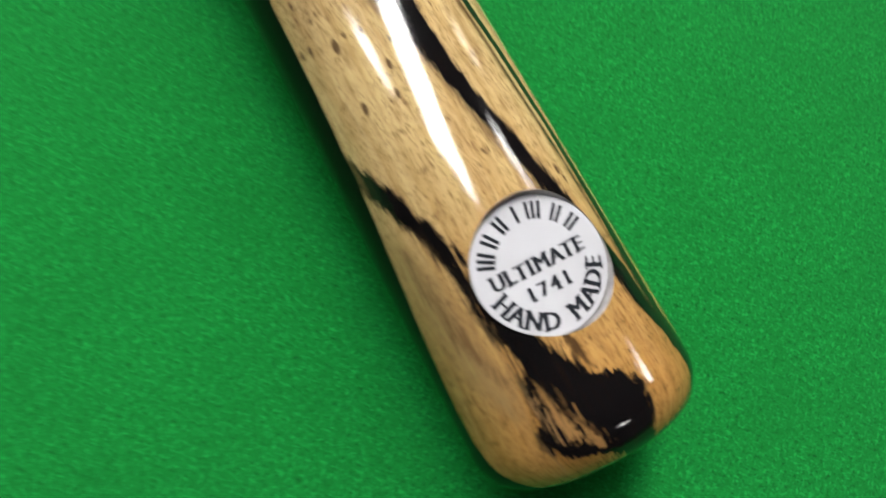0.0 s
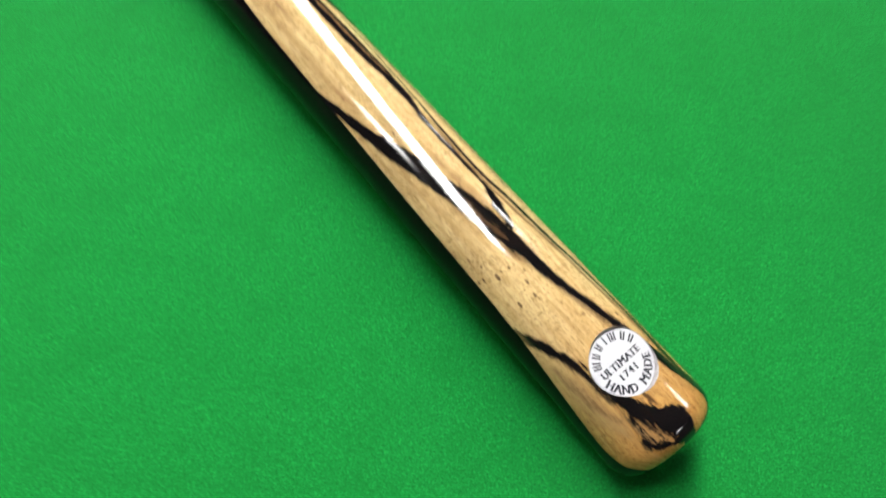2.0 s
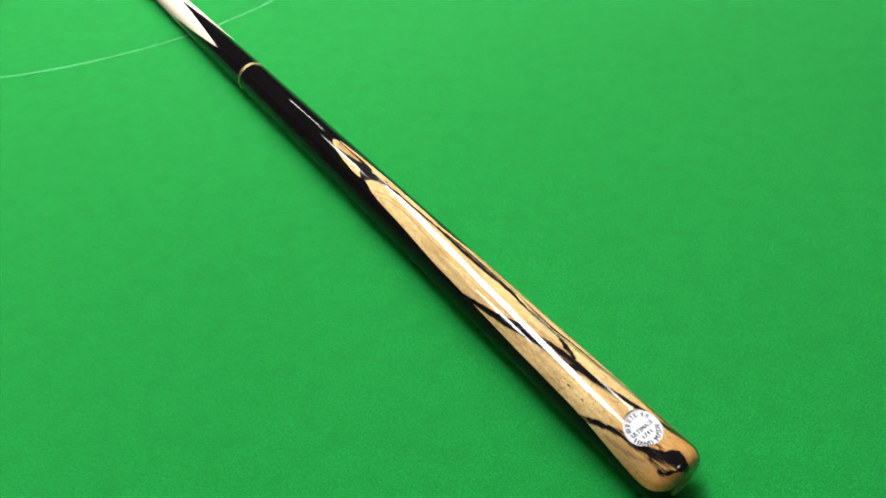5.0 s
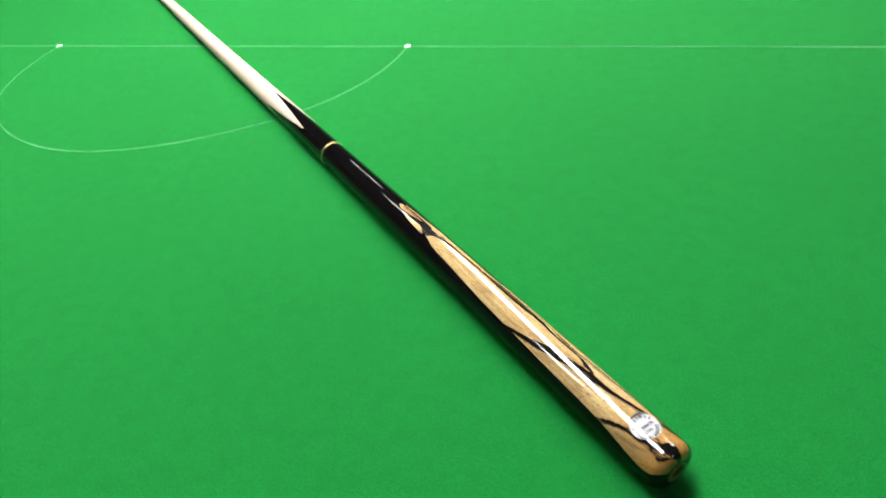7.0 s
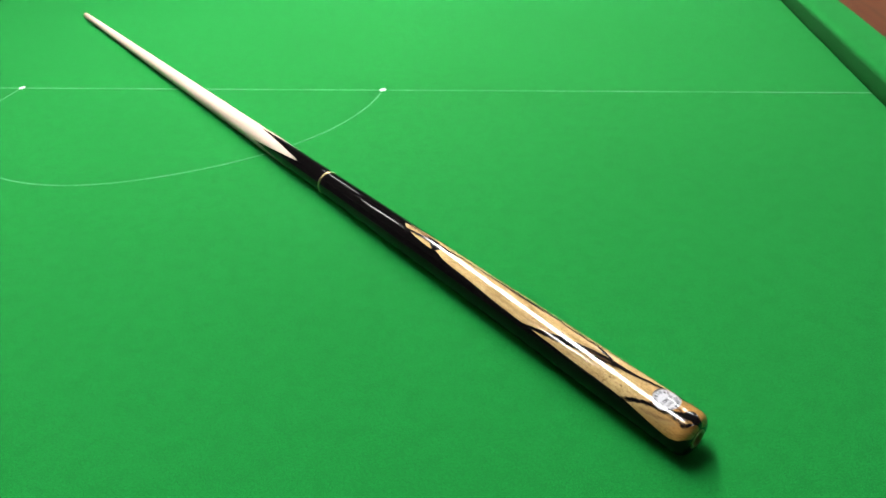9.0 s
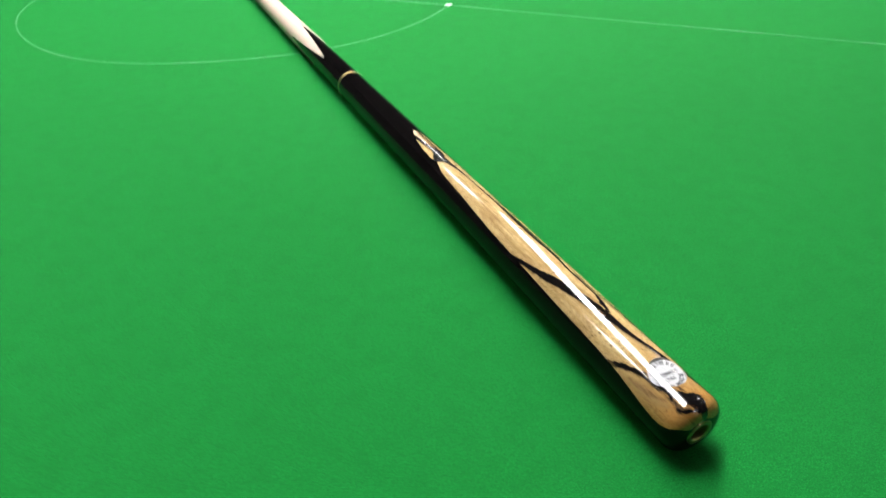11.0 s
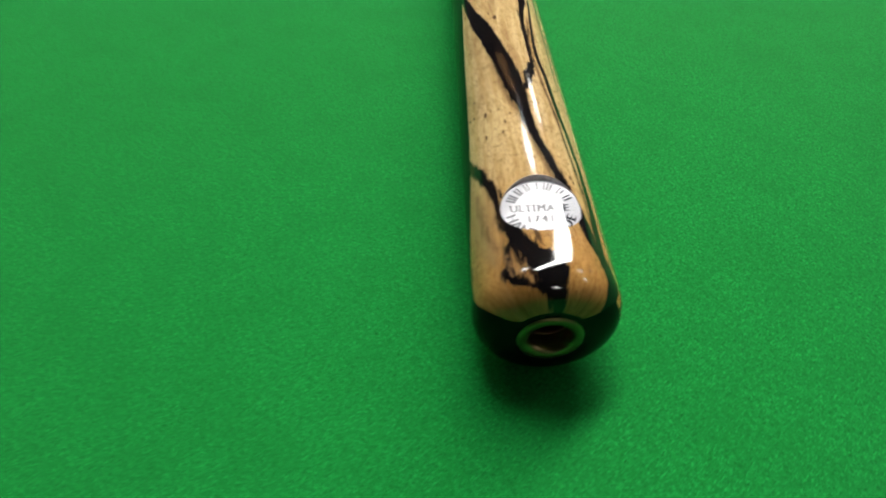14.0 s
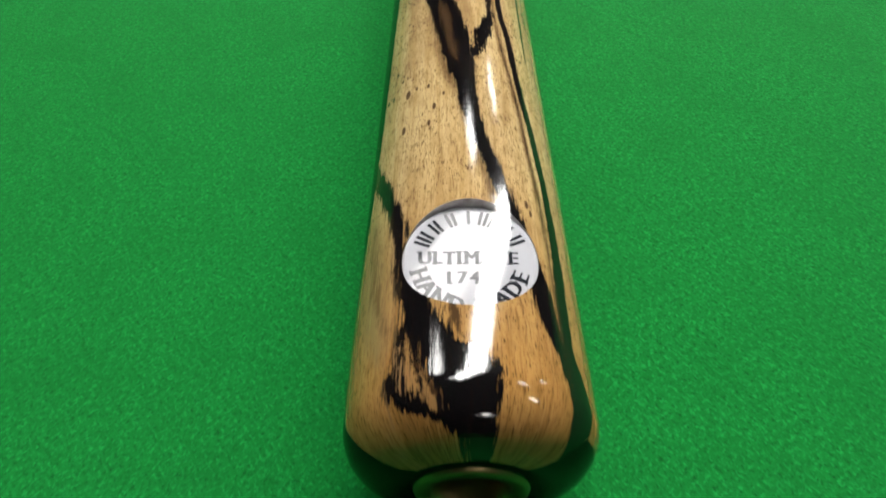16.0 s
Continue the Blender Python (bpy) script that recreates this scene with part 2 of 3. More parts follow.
CROOK = [(206, 20, -8), (213, 18.5, 3), (220, 15, 3.8), (226, 11.5, 4.6), (232, 8, 6.5), (237, 2, 12), (241, -3, 17), (245, 0, 17), (249, 4, 13), (253, 4.5, 9.5), (258, 2, 7.4), (265, -2, 6), (272, -5, 5), (279, -8, 4.6), (286, -11, 3), (292, -12, -4)]
LOBE_GAP = [(240, 15, -6), (245, 15.5, 4.5), (252, 17, 4.8), (259, 17, 3.8), (266, 16.5, 3), (276, 15.8, 2.4), (285, 15, 2), (292, 14, -2)]
EDGE_LINE = [(-2, 62, 6), (3, 55.5, 8.5), (8, 52, 6.2), (13, 47, 4.6), (18, 47.5, 4.6), (26, 49.2, 4.0), (34, 48.6, 3.2), (44, 45.2, 3.0), (51, 42, 2.9), (60, 37.2, 2.8), (71, 34, 2.7), (85, 28.5, 2.4), (98, 31, 1.9), (110, 35, 1.6), (124, 39, 1.4), (144, 42, 1.2), (165, 43, -1)]
OUTER_LINE = [(60, 52, -2), (75, 49, 0.8), (110, 49, 1.2), (150, 50, 1.2), (185, 52, 0.8)]
BROWN_LINE = [(8, 45, -2), (16, 43, 1.2), (26, 42.5, 1.6), (33, 41.5, 1.8), (43, 38, 1.8), (59, 32, 1.8), (70, 26.5, 1.6), (84, 24, 1), (100, 27, 1.2), (112, 31, -4)]
SOFT_LINE = [(145, -18, -6), (153, -17, 0.6), (176, -14, 1.0), (196, -9, 1.0), (205, -10.5, 1.0), (214, -15, 1.0), (219, -22, 0.8), (223, -31, -4)]
LOBE_HAIR = [(256, 9, -6), (262, 9.5, 1.6), (270, 9, 2.2), (278, 8.5, 2.0), (286, 8, 1.2), (291, 8, -4)]
RIGHT_HAIR = [(22, -9, -4), (17, -8, 0.8), (13, -5.5, 1.6), (10.5, -2.5, 1.2), (8, 0, -4)]
ARC_LINE = [(196, 2, -4), (206, -2, 0.8), (214, -7, 1.0), (221, -13, 1.0), (226, -20, 0.8), (229, -27, -4)]
WEDGE_HAIR = [(2, -18, -4), (4, -18.5, 0.9), (6.5, -20.5, 1.3), (9, -23, 1.0), (12, -26, 0.6), (15, -29, -4)]
WEDGE_EDGE = [(2.5, -11, -4), (4, -13, 0.9), (6, -17.5, 1.1), (8, -22, 0.8), (10, -25, -4)]
# each: path, colour, raggedness, softness
FRONT_STREAKS = [(BLOT, BLACK, 0.75, 1.5), (SMUDGE, (0.22, 0.14, 0.06), 0.9, 10.0), (SMUDGE_LINES, (0.13, 0.072, 0.03), 1.1, 4.0), (WEDGE, (0.19, 0.105, 0.038), 0.9, 1.6), (WEDGE_HAIR, BLACK, 0.6, 1.0), (WEDGE_EDGE, (0.03, 0.015, 0.007), 0.6, 1.0), (SPLIT, TAN, 0.9, 1.6), (RIGHT_HAIR, (0.05, 0.026, 0.011), 0.5, 1.5), (FRINGE, BROWN, 0.3, 4.0), (RIVER, BLACK, 0.28, 1.2), (SLIT, (0.045, 0.025, 0.012), 0.6, 2.0),
                 (BRANCH, BLACK, 0.6, 0.9), (RIDGE, BLACK, 0.32, 0.9), (INNER_LINE, (0.11, 0.065, 0.03), 0.35, 1.2), (CROOK, BLACK, 0.35, 0.9), (LOBE_GAP, BLACK, 0.25, 0.9), (ARC_LINE, TAN, 0.2, 1.4), (EDGE_LINE, BLACK, 0.1, 0.8), (OUTER_LINE, BLACK, 0.1, 0.8), (BROWN_LINE, BROWN, 0.15, 2.0),
                 (SOFT_LINE, TAN, 0.15, 2.2), (LOBE_HAIR, (0.12, 0.07, 0.03), 0.4, 2.0)]
FRONT_PORES = [(57.6, -35.5, 1.15), (57.5, -21, 0.6), (51.9, -17, 0.8), (48.2, -20, 0.7), (48.9, -37, 0.95), (60.1, -55, 0.7), (59.6, -49, 0.75), (58.1, -29, 0.5), (66, -47, 0.6), (62.5, -41, 0.5),
               (32.3, 32, 0.75), (30.9, 34, 0.6), (228.4, 20.5, 1.8), (102.4, -10.5, 1.3), (105.6, -17, 0.6), (54.6, -11.4, 0.5)]
SIDE_STREAKS = [([(0, 100, 4), (60, 96, 3), (150, 100, 1), (160, 100, -5)], BLACK, 0.3, 1.0), ([(0, 82, 1), (80, 80, 1.5), (150, 84, 1)], BROWN, 0.3, 2.0)]

BAIZE, EBONY, ASH = cloth_material(), ebony_material(), shaft_material()
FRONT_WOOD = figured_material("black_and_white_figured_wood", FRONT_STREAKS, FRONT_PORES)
SIDE_WOOD = figured_material("side_figured_wood", SIDE_STREAKS)
BRASS = plain("worn_brass", (0.29, 0.215, 0.10), 0.36, 1.0, 0.04, 300)
BRASS_DARK = plain("tarnished_brass", (0.33, 0.16, 0.09), 0.35, 1.0, 0.2, 500)
IVORY = plain("white_badge_plastic", (0.375, 0.375, 0.40), 0.3, 0.0, 0.03, 300, 0.2, gloss=0.0)
INK = plain("black_print", (0.018, 0.020, 0.025), 0.6, 0.0, 0.2, 900, 0.2, gloss=0.0)
RECESS = plain("dark_recess_edge", (0.46, 0.43, 0.42), 0.35, 0.0, 0.25, 900, 0.8)
CHALK = chalk_material()
SPOT = plain("white_spot_fabric", (0.5, 0.55, 0.5), 0.9, 0.0, 0.06, 400)
LEATHER = plain("tip_leather", (0.36, 0.29, 0.20), 0.8, 0.0, 0.2, 700)
RAIL = wood_rail_material()
CLEAR = clear_material()
CARPET = plain("dark_navy_carpet", (0.012, 0.014, 0.035), 1.0, 0.0, 0.25, 60, 0.0, 0.002)
PLASTER = plain("grey_wall_paint", (0.06, 0.06, 0.06), 0.85, 0.0, 0.05, 3)
CEILING_PAINT = plain("dark_ceiling_tile", (0.05, 0.05, 0.05), 0.9, 0.0, 0.06, 5)
STEEL = plain("white_enamel", (0.7, 0.7, 0.7), 0.4, 0.0, 0.04, 30)
CANOPY_LIGHT, PANEL_LIGHT = glow("canopy_diffuser", CANOPY_GLOW), glow("panel_diffuser", PANEL_GLOW)


# ---- helpers for building ----
def link(name, bm, material, parent=None, label="", smooth=False, m=None):
    me = bpy.data.meshes.new(name)
    bmesh.ops.recalc_face_normals(bm, faces=bm.faces)
    bm.to_mesh(me)
    bm.free()
    me.materials.append(material)
    if smooth:
        me.polygons.foreach_set("use_smooth", [True] * len(me.polygons))
    ob = new(name, me)
    if parent:
        ob.parent = parent
    if m is not None:
        ob.matrix_basis = m
    if label:
        ob["label"] = label
    return ob


def box(x0, x1, y0, y1, z0, z1, bevel=0.0):
    bm = bmesh.new()
    bmesh.ops.create_cube(bm, size=1.0, matrix=Matrix.LocRotScale(((x0 + x1) / 2, (y0 + y1) / 2, (z0 + z1) / 2), None, (x1 - x0, y1 - y0, z1 - z0)))
    if bevel:
        bmesh.ops.bevel(bm, geom=bm.edges[:], offset=bevel, segments=3, profile=0.5, affect="EDGES")
    return bm


def lathe(profile, steps=96):
    """A solid of revolution about local y: profile of (along, radius)."""
    bm = bmesh.new()
    rings = []
    for along, r in profile:
        if r < 1e-6:
            rings.append([bm.verts.new((0, along, 0))])
        else:
            rings.append([bm.verts.new((r * math.sin(2 * math.pi * i / steps), along, r * math.cos(2 * math.pi * i / steps))) for i in range(steps)])
    for a, b in zip(rings, rings[1:]):
        for i in range(steps):
            j = (i + 1) % steps
            q = [a[i % len(a)], a[j % len(a)], b[j % len(b)], b[i % len(b)]]
            q = list(dict.fromkeys(q))
            if len(q) > 2:
                bm.faces.new(q)
    return bm


# ---- the cue ----
BUTT_X, BUTT_Y, HEADING = 0.62421, 0.17468, -0.84628
R_BUTT, TAPER, LENGTH, ROUND = 0.0151, 0.0058, 1.4325, 0.0065
BRASS_R, BRASS_HOLE = 0.0064, 0.0045
BADGE_S, BADGE_R, BADGE_TURN = 0.0231, 0.0083, 1.6
JOINT = 0.4228


def radius(s):
    """The cue's radius at s metres from the butt's end; thinner towards the tip."""
    r = R_BUTT - TAPER * s - 0.0015 * max(0.0, s - 0.45)
    e = min(1.0, max(0.0, (ROUND - s) / ROUND))
    return r - ROUND + ROUND * math.sqrt(max(0.0, 1 - e * e))


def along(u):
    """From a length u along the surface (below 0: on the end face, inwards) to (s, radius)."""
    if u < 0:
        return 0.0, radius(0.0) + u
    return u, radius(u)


drop = math.atan2(R_BUTT - 0.0055, LENGTH)
CUE = Matrix.Translation((BUTT_X, BUTT_Y, R_BUTT)) @ pose(0, 0, 0, 0, 0, -math.degrees(HEADING)) @ pose(0, 0, 0, -math.degrees(drop), 0, 0)
cue = new("snooker_cue")
cue.matrix_basis = CUE
tagged(cue, "polished cue with pale figured butt and black ebony, on green cloth", "snooker cue")


def steps_between(a, b, fine, coarse, until):
    """Stations from a to b: fine up to until, then coarse."""
    out, u = [], a
    while u < b - 1e-9:
        out.append(u)
        u += fine if u < until else coarse
    return out + [b]


def sheet(us, lo, hi, cols, hole=None):
    """A patch of the butt's surface: at each station u the angles run from lo(u) to hi(u), in degrees."""
    bm = bmesh.new()
    grid = []
    for u in us:
        a, b = lo(u), hi(u)
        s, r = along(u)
        row = []
        for i in range(cols + 1):
            t = math.radians(a + (b - a) * i / cols)
            row.append([u, t, s, r])
        grid.append(row)
    inside = {}
    if hole:
        hs, hr, ht = hole
        for j, row in enumerate(grid):
            for i, (u, t, s, r) in enumerate(row):
                x, y = r * math.sin(t - ht), s - hs
                inside[j, i] = u > 0 and math.cos(t - ht) > 0 and x * x + y * y < hr * hr
    faces = []
    for j in range(len(us) - 1):
        for i in range(cols):
            corners = [(j, i), (j, i + 1), (j + 1, i + 1), (j + 1, i)]
            if hole and all(inside[c] for c in corners):
                continue
            faces.append(corners)
    for corners in faces:
        for j, i in corners:
            if hole and inside[j, i]:
                u, t, s, r = grid[j][i]
                x, y = r * math.sin(t - ht), s - hs
                k = hr / max(1e-9, math.hypot(x, y))
                s = hs + y * k
                r = radius(s)
                grid[j][i] = [s, ht + math.asin(max(-1, min(1, x * k / r))), s, r]
                inside[j, i] = False
    made, layer = {}, bm.loops.layers.uv.new("round")
    for corners in faces:
        vs = []
        for c in corners:
            if c not in made:
                u, t, s, r = grid[c[0]][c[1]]
                made[c] = bm.verts.new((r * math.sin(t), s, r * math.cos(t)))
            vs.append(made[c])
        f = bm.faces.new(vs)
        for loop, c in zip(f.loops, corners):
            u, t, s, r = grid[c[0]][c[1]]
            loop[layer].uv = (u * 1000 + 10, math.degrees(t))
    bmesh.ops.remove_doubles(bm, verts=bm.verts, dist=1e-7)
    return bm


def line(pairs):
    """Linear through pairs (u in mm, value), with u in metres."""
    xs, ys = [p[0] / 1000 for p in pairs], [p[1] for p in pairs]
    return lambda u: float(np.interp(u, xs, ys))


END = radius(0.0) - BRASS_R  # width of the flat end round the brass
front_lo = line([(-3, -20), (-0.5, -44), (0.3, -54), (2.5, -62), (5, -69), (9, -75), (13, -76), (20, -73), (27, -69), (38, -63), (54, -59), (91, -56), (134, -50), (158, -47), (175, -42.5), (195, -37), (216, -33),
                 (228, -29), (236, -20), (241, -18), (247, -22.5), (256, -21), (266, -18), (277, -11), (285, -3), (289.5, 5)])
front_hi = line([(-3, 20), (-0.5, 44), (0.5, 52), (3, 62), (60, 60), (88, 57), (120, 57), (142, 55), (150, 49), (157, 42), (163, 38), (170, 35), (178, 34), (190, 36.5), (202, 36), (214, 34.5), (231, 35), (248, 31), (267, 26), (284, 21), (289.5, 8)])
side_lo = line([(-3, 100), (0, 96), (3, 63), (60, 60.7), (88, 57.8), (120, 57.8), (150, 58), (165, 66), (172, 78)])
side_hi = line([(-3, 110), (0, 118), (4, 128), (10, 134), (40, 132), (90, 122), (150, 106), (165, 92), (172, 80)])

butt = new("butt")
butt.parent = cue
us = steps_between(-0.0004, 0.2895, 0.0005, 0.0025, 0.036)
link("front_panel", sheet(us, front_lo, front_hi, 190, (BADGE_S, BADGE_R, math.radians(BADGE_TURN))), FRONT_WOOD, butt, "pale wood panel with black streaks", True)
us2 = steps_between(0.003, 0.172, 0.0012, 0.004, 0.03)
link("side_panel", sheet(us2, side_lo, side_hi, 40), SIDE_WOOD, butt, "pale wood panel with dark lines", True)
# ebony fills what the panels leave
us3 = steps_between(-END, JOINT - 0.0016, 0.0008, 0.004, 0.03)
us_gap = sorted(set(us3 + [-0.0004, 0.003, 0.172, 0.2895]))
for us_mid, lo, hi in (([u for u in us_gap if -0.0004 <= u <= 0.003], lambda u: 125.0, lambda u: 125.0), ([u for u in us_gap if 0.003 <= u <= 0.172], side_hi, side_lo),
                       ([u for u in us_gap if 0.172 <= u <= 0.2895], lambda u: 125.0, lambda u: 125.0)):
    link("ebony_strip", sheet(us_mid, front_hi, hi, 14), EBONY, butt, "thin black ebony strip between the panels", True)
    link("ebony_body", sheet(us_mid, lo, lambda u: front_lo(u) + 360, 72), EBONY, butt, "glossy black ebony", True)
link("ebony_end", sheet([-END, -END / 2, -0.0004], lambda u: 0, lambda u: 360, 96), EBONY, butt, "", True)
link("ebony_forearm", sheet([u for u in us_gap if u >= 0.2895], lambda u: 0, lambda u: 360, 96), EBONY, butt, "glossy black ebony", True)

# brass socket in the end
link("end_socket", lathe([(0.0002, BRASS_R + 0.0003), (-0.0004, BRASS_R), (-0.0005, BRASS_R - 0.0003), (-0.0005, BRASS_HOLE + 0.0004), (-0.0001, BRASS_HOLE), (0.004, BRASS_HOLE)], 64), BRASS, butt, "brass ring in the end", True)
threads = [(0.004, BRASS_HOLE)]
for i in range(9):
    threads += [(0.0045 + i * 0.0011, BRASS_HOLE - 0.0005), (0.005 + i * 0.0011, BRASS_HOLE)]
link("socket_bore", lathe(threads + [(0.0155, BRASS_HOLE - 0.0004), (0.0155, 0.0)], 48), BRASS_DARK, butt, "threaded brass bore", True)

# badge: a flat white disc, flush at its sides and sunk at top and bottom
flat_h = math.sqrt(radius(BADGE_S) ** 2 - BADGE_R ** 2)
BADGE = pose(0, 0, 0, 0, BADGE_TURN, 0) @ Matrix.Translation((0, BADGE_S, flat_h))
bm = bmesh.new()
rim = []
for i in range(128):
    a = 2 * math.pi * i / 128
    x, y = BADGE_R * math.cos(a), BADGE_R * math.sin(a)
    top = math.sqrt(radius(BADGE_S + y) ** 2 - x * x) - flat_h
    rim.append((bm.verts.new((x, y, top)), bm.verts.new((x, y, -0.0022))))
for i in range(128):
    a, b = rim[i], rim[(i + 1) % 128]
    bm.faces.new((a[0], b[0], b[1], a[1]))
link("badge_recess", bm, RECESS, cue, "dark edge round the sunk badge", True, BADGE)
bm = bmesh.new()
def crown(x, y):
    """The badge's height at (x, y): gently curved across the cue, flat along it."""
    return 0.00034 * (1 - (x / BADGE_R) ** 2) + 0.00008 * (1 - (y / BADGE_R) ** 2)


mid = bm.verts.new((0, 0, crown(0, 0)))
last = None
for q, sink in [(k / 12, 0.0) for k in range(1, 12)] + [(0.97, 0.0), (0.99, 0.00005), (0.999, 0.0004)]:
    ring = []
    for i in range(96):
        x, y = q * BADGE_R * math.cos(2 * math.pi * i / 96), q * BADGE_R * math.sin(2 * math.pi * i / 96)
        ring.append(bm.verts.new((x, y, crown(x, y) - sink)))
    for i in range(96):
        j = (i + 1) % 96
        bm.faces.new((mid, ring[i], ring[j]) if last is None else (last[i], ring[i], ring[j], last[j]))
    last = ring
badge = link("badge", bm, IVORY, cue, "round white badge with black print", True, BADGE @ pose(0, 0, -0.0001, 6.6, 0, 0))


SERIFS = {"U": ((), (0.1, 0.9)), "L": ((0.15,), (0.15,)), "T": ((0.5,), ()), "I": ((0.5,), (0.5,)), "M": ((0.08, 0.92), (0.08, 0.92)), "A": ((0.08, 0.92), ()), "E": ((0.1,), (0.1,)),
          "H": ((0.1, 0.9), (0.1, 0.9)), "N": ((0.1,), (0.1, 0.9)), "D": ((0.1,), (0.1,)), "1": ((0.75,), ()), "4": ((0.75,), ()), "7": ((), ())}


def glyph(text, size, name, m, squeeze=1.0):
    """A printed character with heavy stems and slab serifs, a thin mesh on the badge."""
    data = bpy.data.curves.new(name, "FONT")
    data.body, data.size, data.align_x, data.align_y = text, size, "CENTER", "CENTER"
    data.extrude, data.resolution_u = 0.00002, 3
    tmp = new(name + "_text", data)
    me = bpy.data.meshes.new_from_object(tmp.evaluated_get(bpy.context.evaluated_depsgraph_get()))
    bpy.data.objects.remove(tmp)
    bpy.data.curves.remove(data)
    bm = bmesh.new()
    for k, shift in enumerate((-0.05, 0.0, 0.05)):
        before = len(bm.verts)
        bm.from_mesh(me)
        bm.verts.ensure_lookup_table()
        for v in bm.verts[before:]:
            v.co.x += shift * size
            v.co.z += 0.000004 * k
    xs, ys = [v.co.x for v in bm.verts], [v.co.y for v in bm.verts]
    x0, x1, y0, y1 = min(xs), max(xs), min(ys), max(ys)
    for spots, y in zip(SERIFS[text], (y0, y1)):
        for q in spots:
            bmesh.ops.create_cube(bm, size=1.0, matrix=Matrix.LocRotScale((x0 + q * (x1 - x0), y, -0.000004), None, (size * 0.28, size * 0.075, 0.00004)))
    bpy.data.meshes.remove(me)
    ob = link(name, bm, INK, badge, "", False, m @ Matrix.Diagonal((squeeze, 1, 1, 1)))
    return ob


def lift(x, y):
    """The badge's height at (x, y)."""
    return crown(x, y) + 0.00003


def printed(x, y, turn=0.0):
    """Where a mark lies on the badge, leaning with its surface."""
    return pose(x, y, lift(x, y)) @ pose(0, 0, 0, 0, math.degrees(2 * 0.00034 * x / BADGE_R ** 2), 0) @ pose(0, 0, 0, 0, 0, turn)


CAP = 0.0025
for i, ch in enumerate("ULTIMATE"):
    x = -0.0055 + 0.0108 * [0.0, 0.14, 0.275, 0.385, 0.525, 0.70, 0.85, 0.99][i]
    glyph(ch, CAP, "letter", printed(x, 0.0002), 0.95)
for i, ch in enumerate("1741"):
    x = -0.0026 + 0.0047 * i / 3
    glyph(ch, CAP * 0.95, "digit", printed(x, -0.0026))
for ch, a in zip("HANDMADE", (200, 217, 234.5, 253.5, 285, 304, 321.5, 338)):
    x, y = 0.0065 * math.cos(math.radians(a)), 0.0065 * math.sin(math.radians(a))
    glyph(ch, CAP * 1.16, "letter", printed(x, y, a + 90), 0.92)
# the maker's name stands as plain upright bars along the top
for a, n in zip((152, 131, 111, 91, 71, 46, 27), (3, 2, 2, 1, 3, 2, 2)):
    for k in range(n):
        b = math.radians(a + (k - (n - 1) / 2) * 6.4)
        x, y = 0.0064 * math.cos(b), 0.0064 * math.sin(b)
        bar = box(-0.00021, 0.00021, -0.00105, 0.00105, -0.00003, 0.00002)
        link("print_bar", bar, INK, badge, "", False, printed(x, y, math.degrees(b) - 90))

# clear lacquer fills the recess level with the round of the cue
bm = bmesh.new()
last = [bm.verts.new((0, 0, radius(BADGE_S) - flat_h + 0.00002))]
for k in range(1, 25):
    ring = []
    for i in range(96):
        x, y = BADGE_R * k / 24 * math.cos(2 * math.pi * i / 96), BADGE_R * k / 24 * math.sin(2 * math.pi * i / 96)
        ring.append(bm.verts.new((x, y, math.sqrt(radius(BADGE_S + y) ** 2 - x * x) - flat_h + 0.00002)))
    for i in range(96):
        j = (i + 1) % 96
        bm.faces.new((last[0], ring[i], ring[j]) if k == 1 else (last[i], ring[i], ring[j], last[j]))
    last = ring
film = link("clear_lacquer", bm, CLEAR, cue, "clear glossy lacquer over the badge", True, BADGE)
film.visible_shadow = False

# joint ring, ebony splice and shaft
ring = [(JOINT - 0.0016, radius(JOINT) - 0.0006), (JOINT - 0.0016, radius(JOINT) + 0.0001), (JOINT - 0.0001, radius(JOINT) + 0.00015), (JOINT, radius(JOINT) - 0.0001), (JOINT + 0.0001, radius(JOINT) + 0.00015),
        (JOINT + 0.0016, radius(JOINT) + 0.0001), (JOINT + 0.0016, radius(JOINT) - 0.0006)]
link("joint_collar", lathe(ring, 96), BRASS, cue, "brass joint collar", True)


def splice(deg):
    """How far the ebony points reach at that angle."""
    d = abs((deg - 11.0 + 45) % 90 - 45) / 45
    return 0.4746 + 0.109 * (1 - d) ** 1.15


def fronds(bm_steps, start, stop):
    bm = bmesh.new()
    n = 144
    grid = []
    for k in range(bm_steps + 1):
        row = []
        for i in range(n):
            deg = 360 * i / n + 0.5
            a, b = start(deg), stop(deg)
            s = a + (b - a) * k / bm_steps
            t = math.radians(deg)
            row.append(bm.verts.new((radius(s) * math.sin(t), s, radius(s) * math.cos(t))))
        grid.append(row)
    for a, b in zip(grid, grid[1:]):
        for i in range(n):
            bm.faces.new((a[i], a[(i + 1) % n], b[(i + 1) % n], b[i]))
    return bm


FERRULE = LENGTH - 0.016
link("ebony_splice", fronds(30, lambda d: JOINT + 0.0016, splice), EBONY, cue, "black ebony with four points", True)
link("shaft", fronds(60, splice, lambda d: FERRULE), ASH, cue, "pale ash wood", True)
link("ferrule", lathe([(FERRULE, radius(FERRULE)), (LENGTH - 0.006, radius(LENGTH - 0.006))], 48), BRASS, cue, "brass ferrule", True)
rt = radius(LENGTH - 0.006)
link("leather_tip", lathe([(LENGTH - 0.006, rt), (LENGTH - 0.003, rt * 1.02), (LENGTH - 0.001, rt * 0.8), (LENGTH, 0)], 48), LEATHER, cue, "brown leather tip", True)

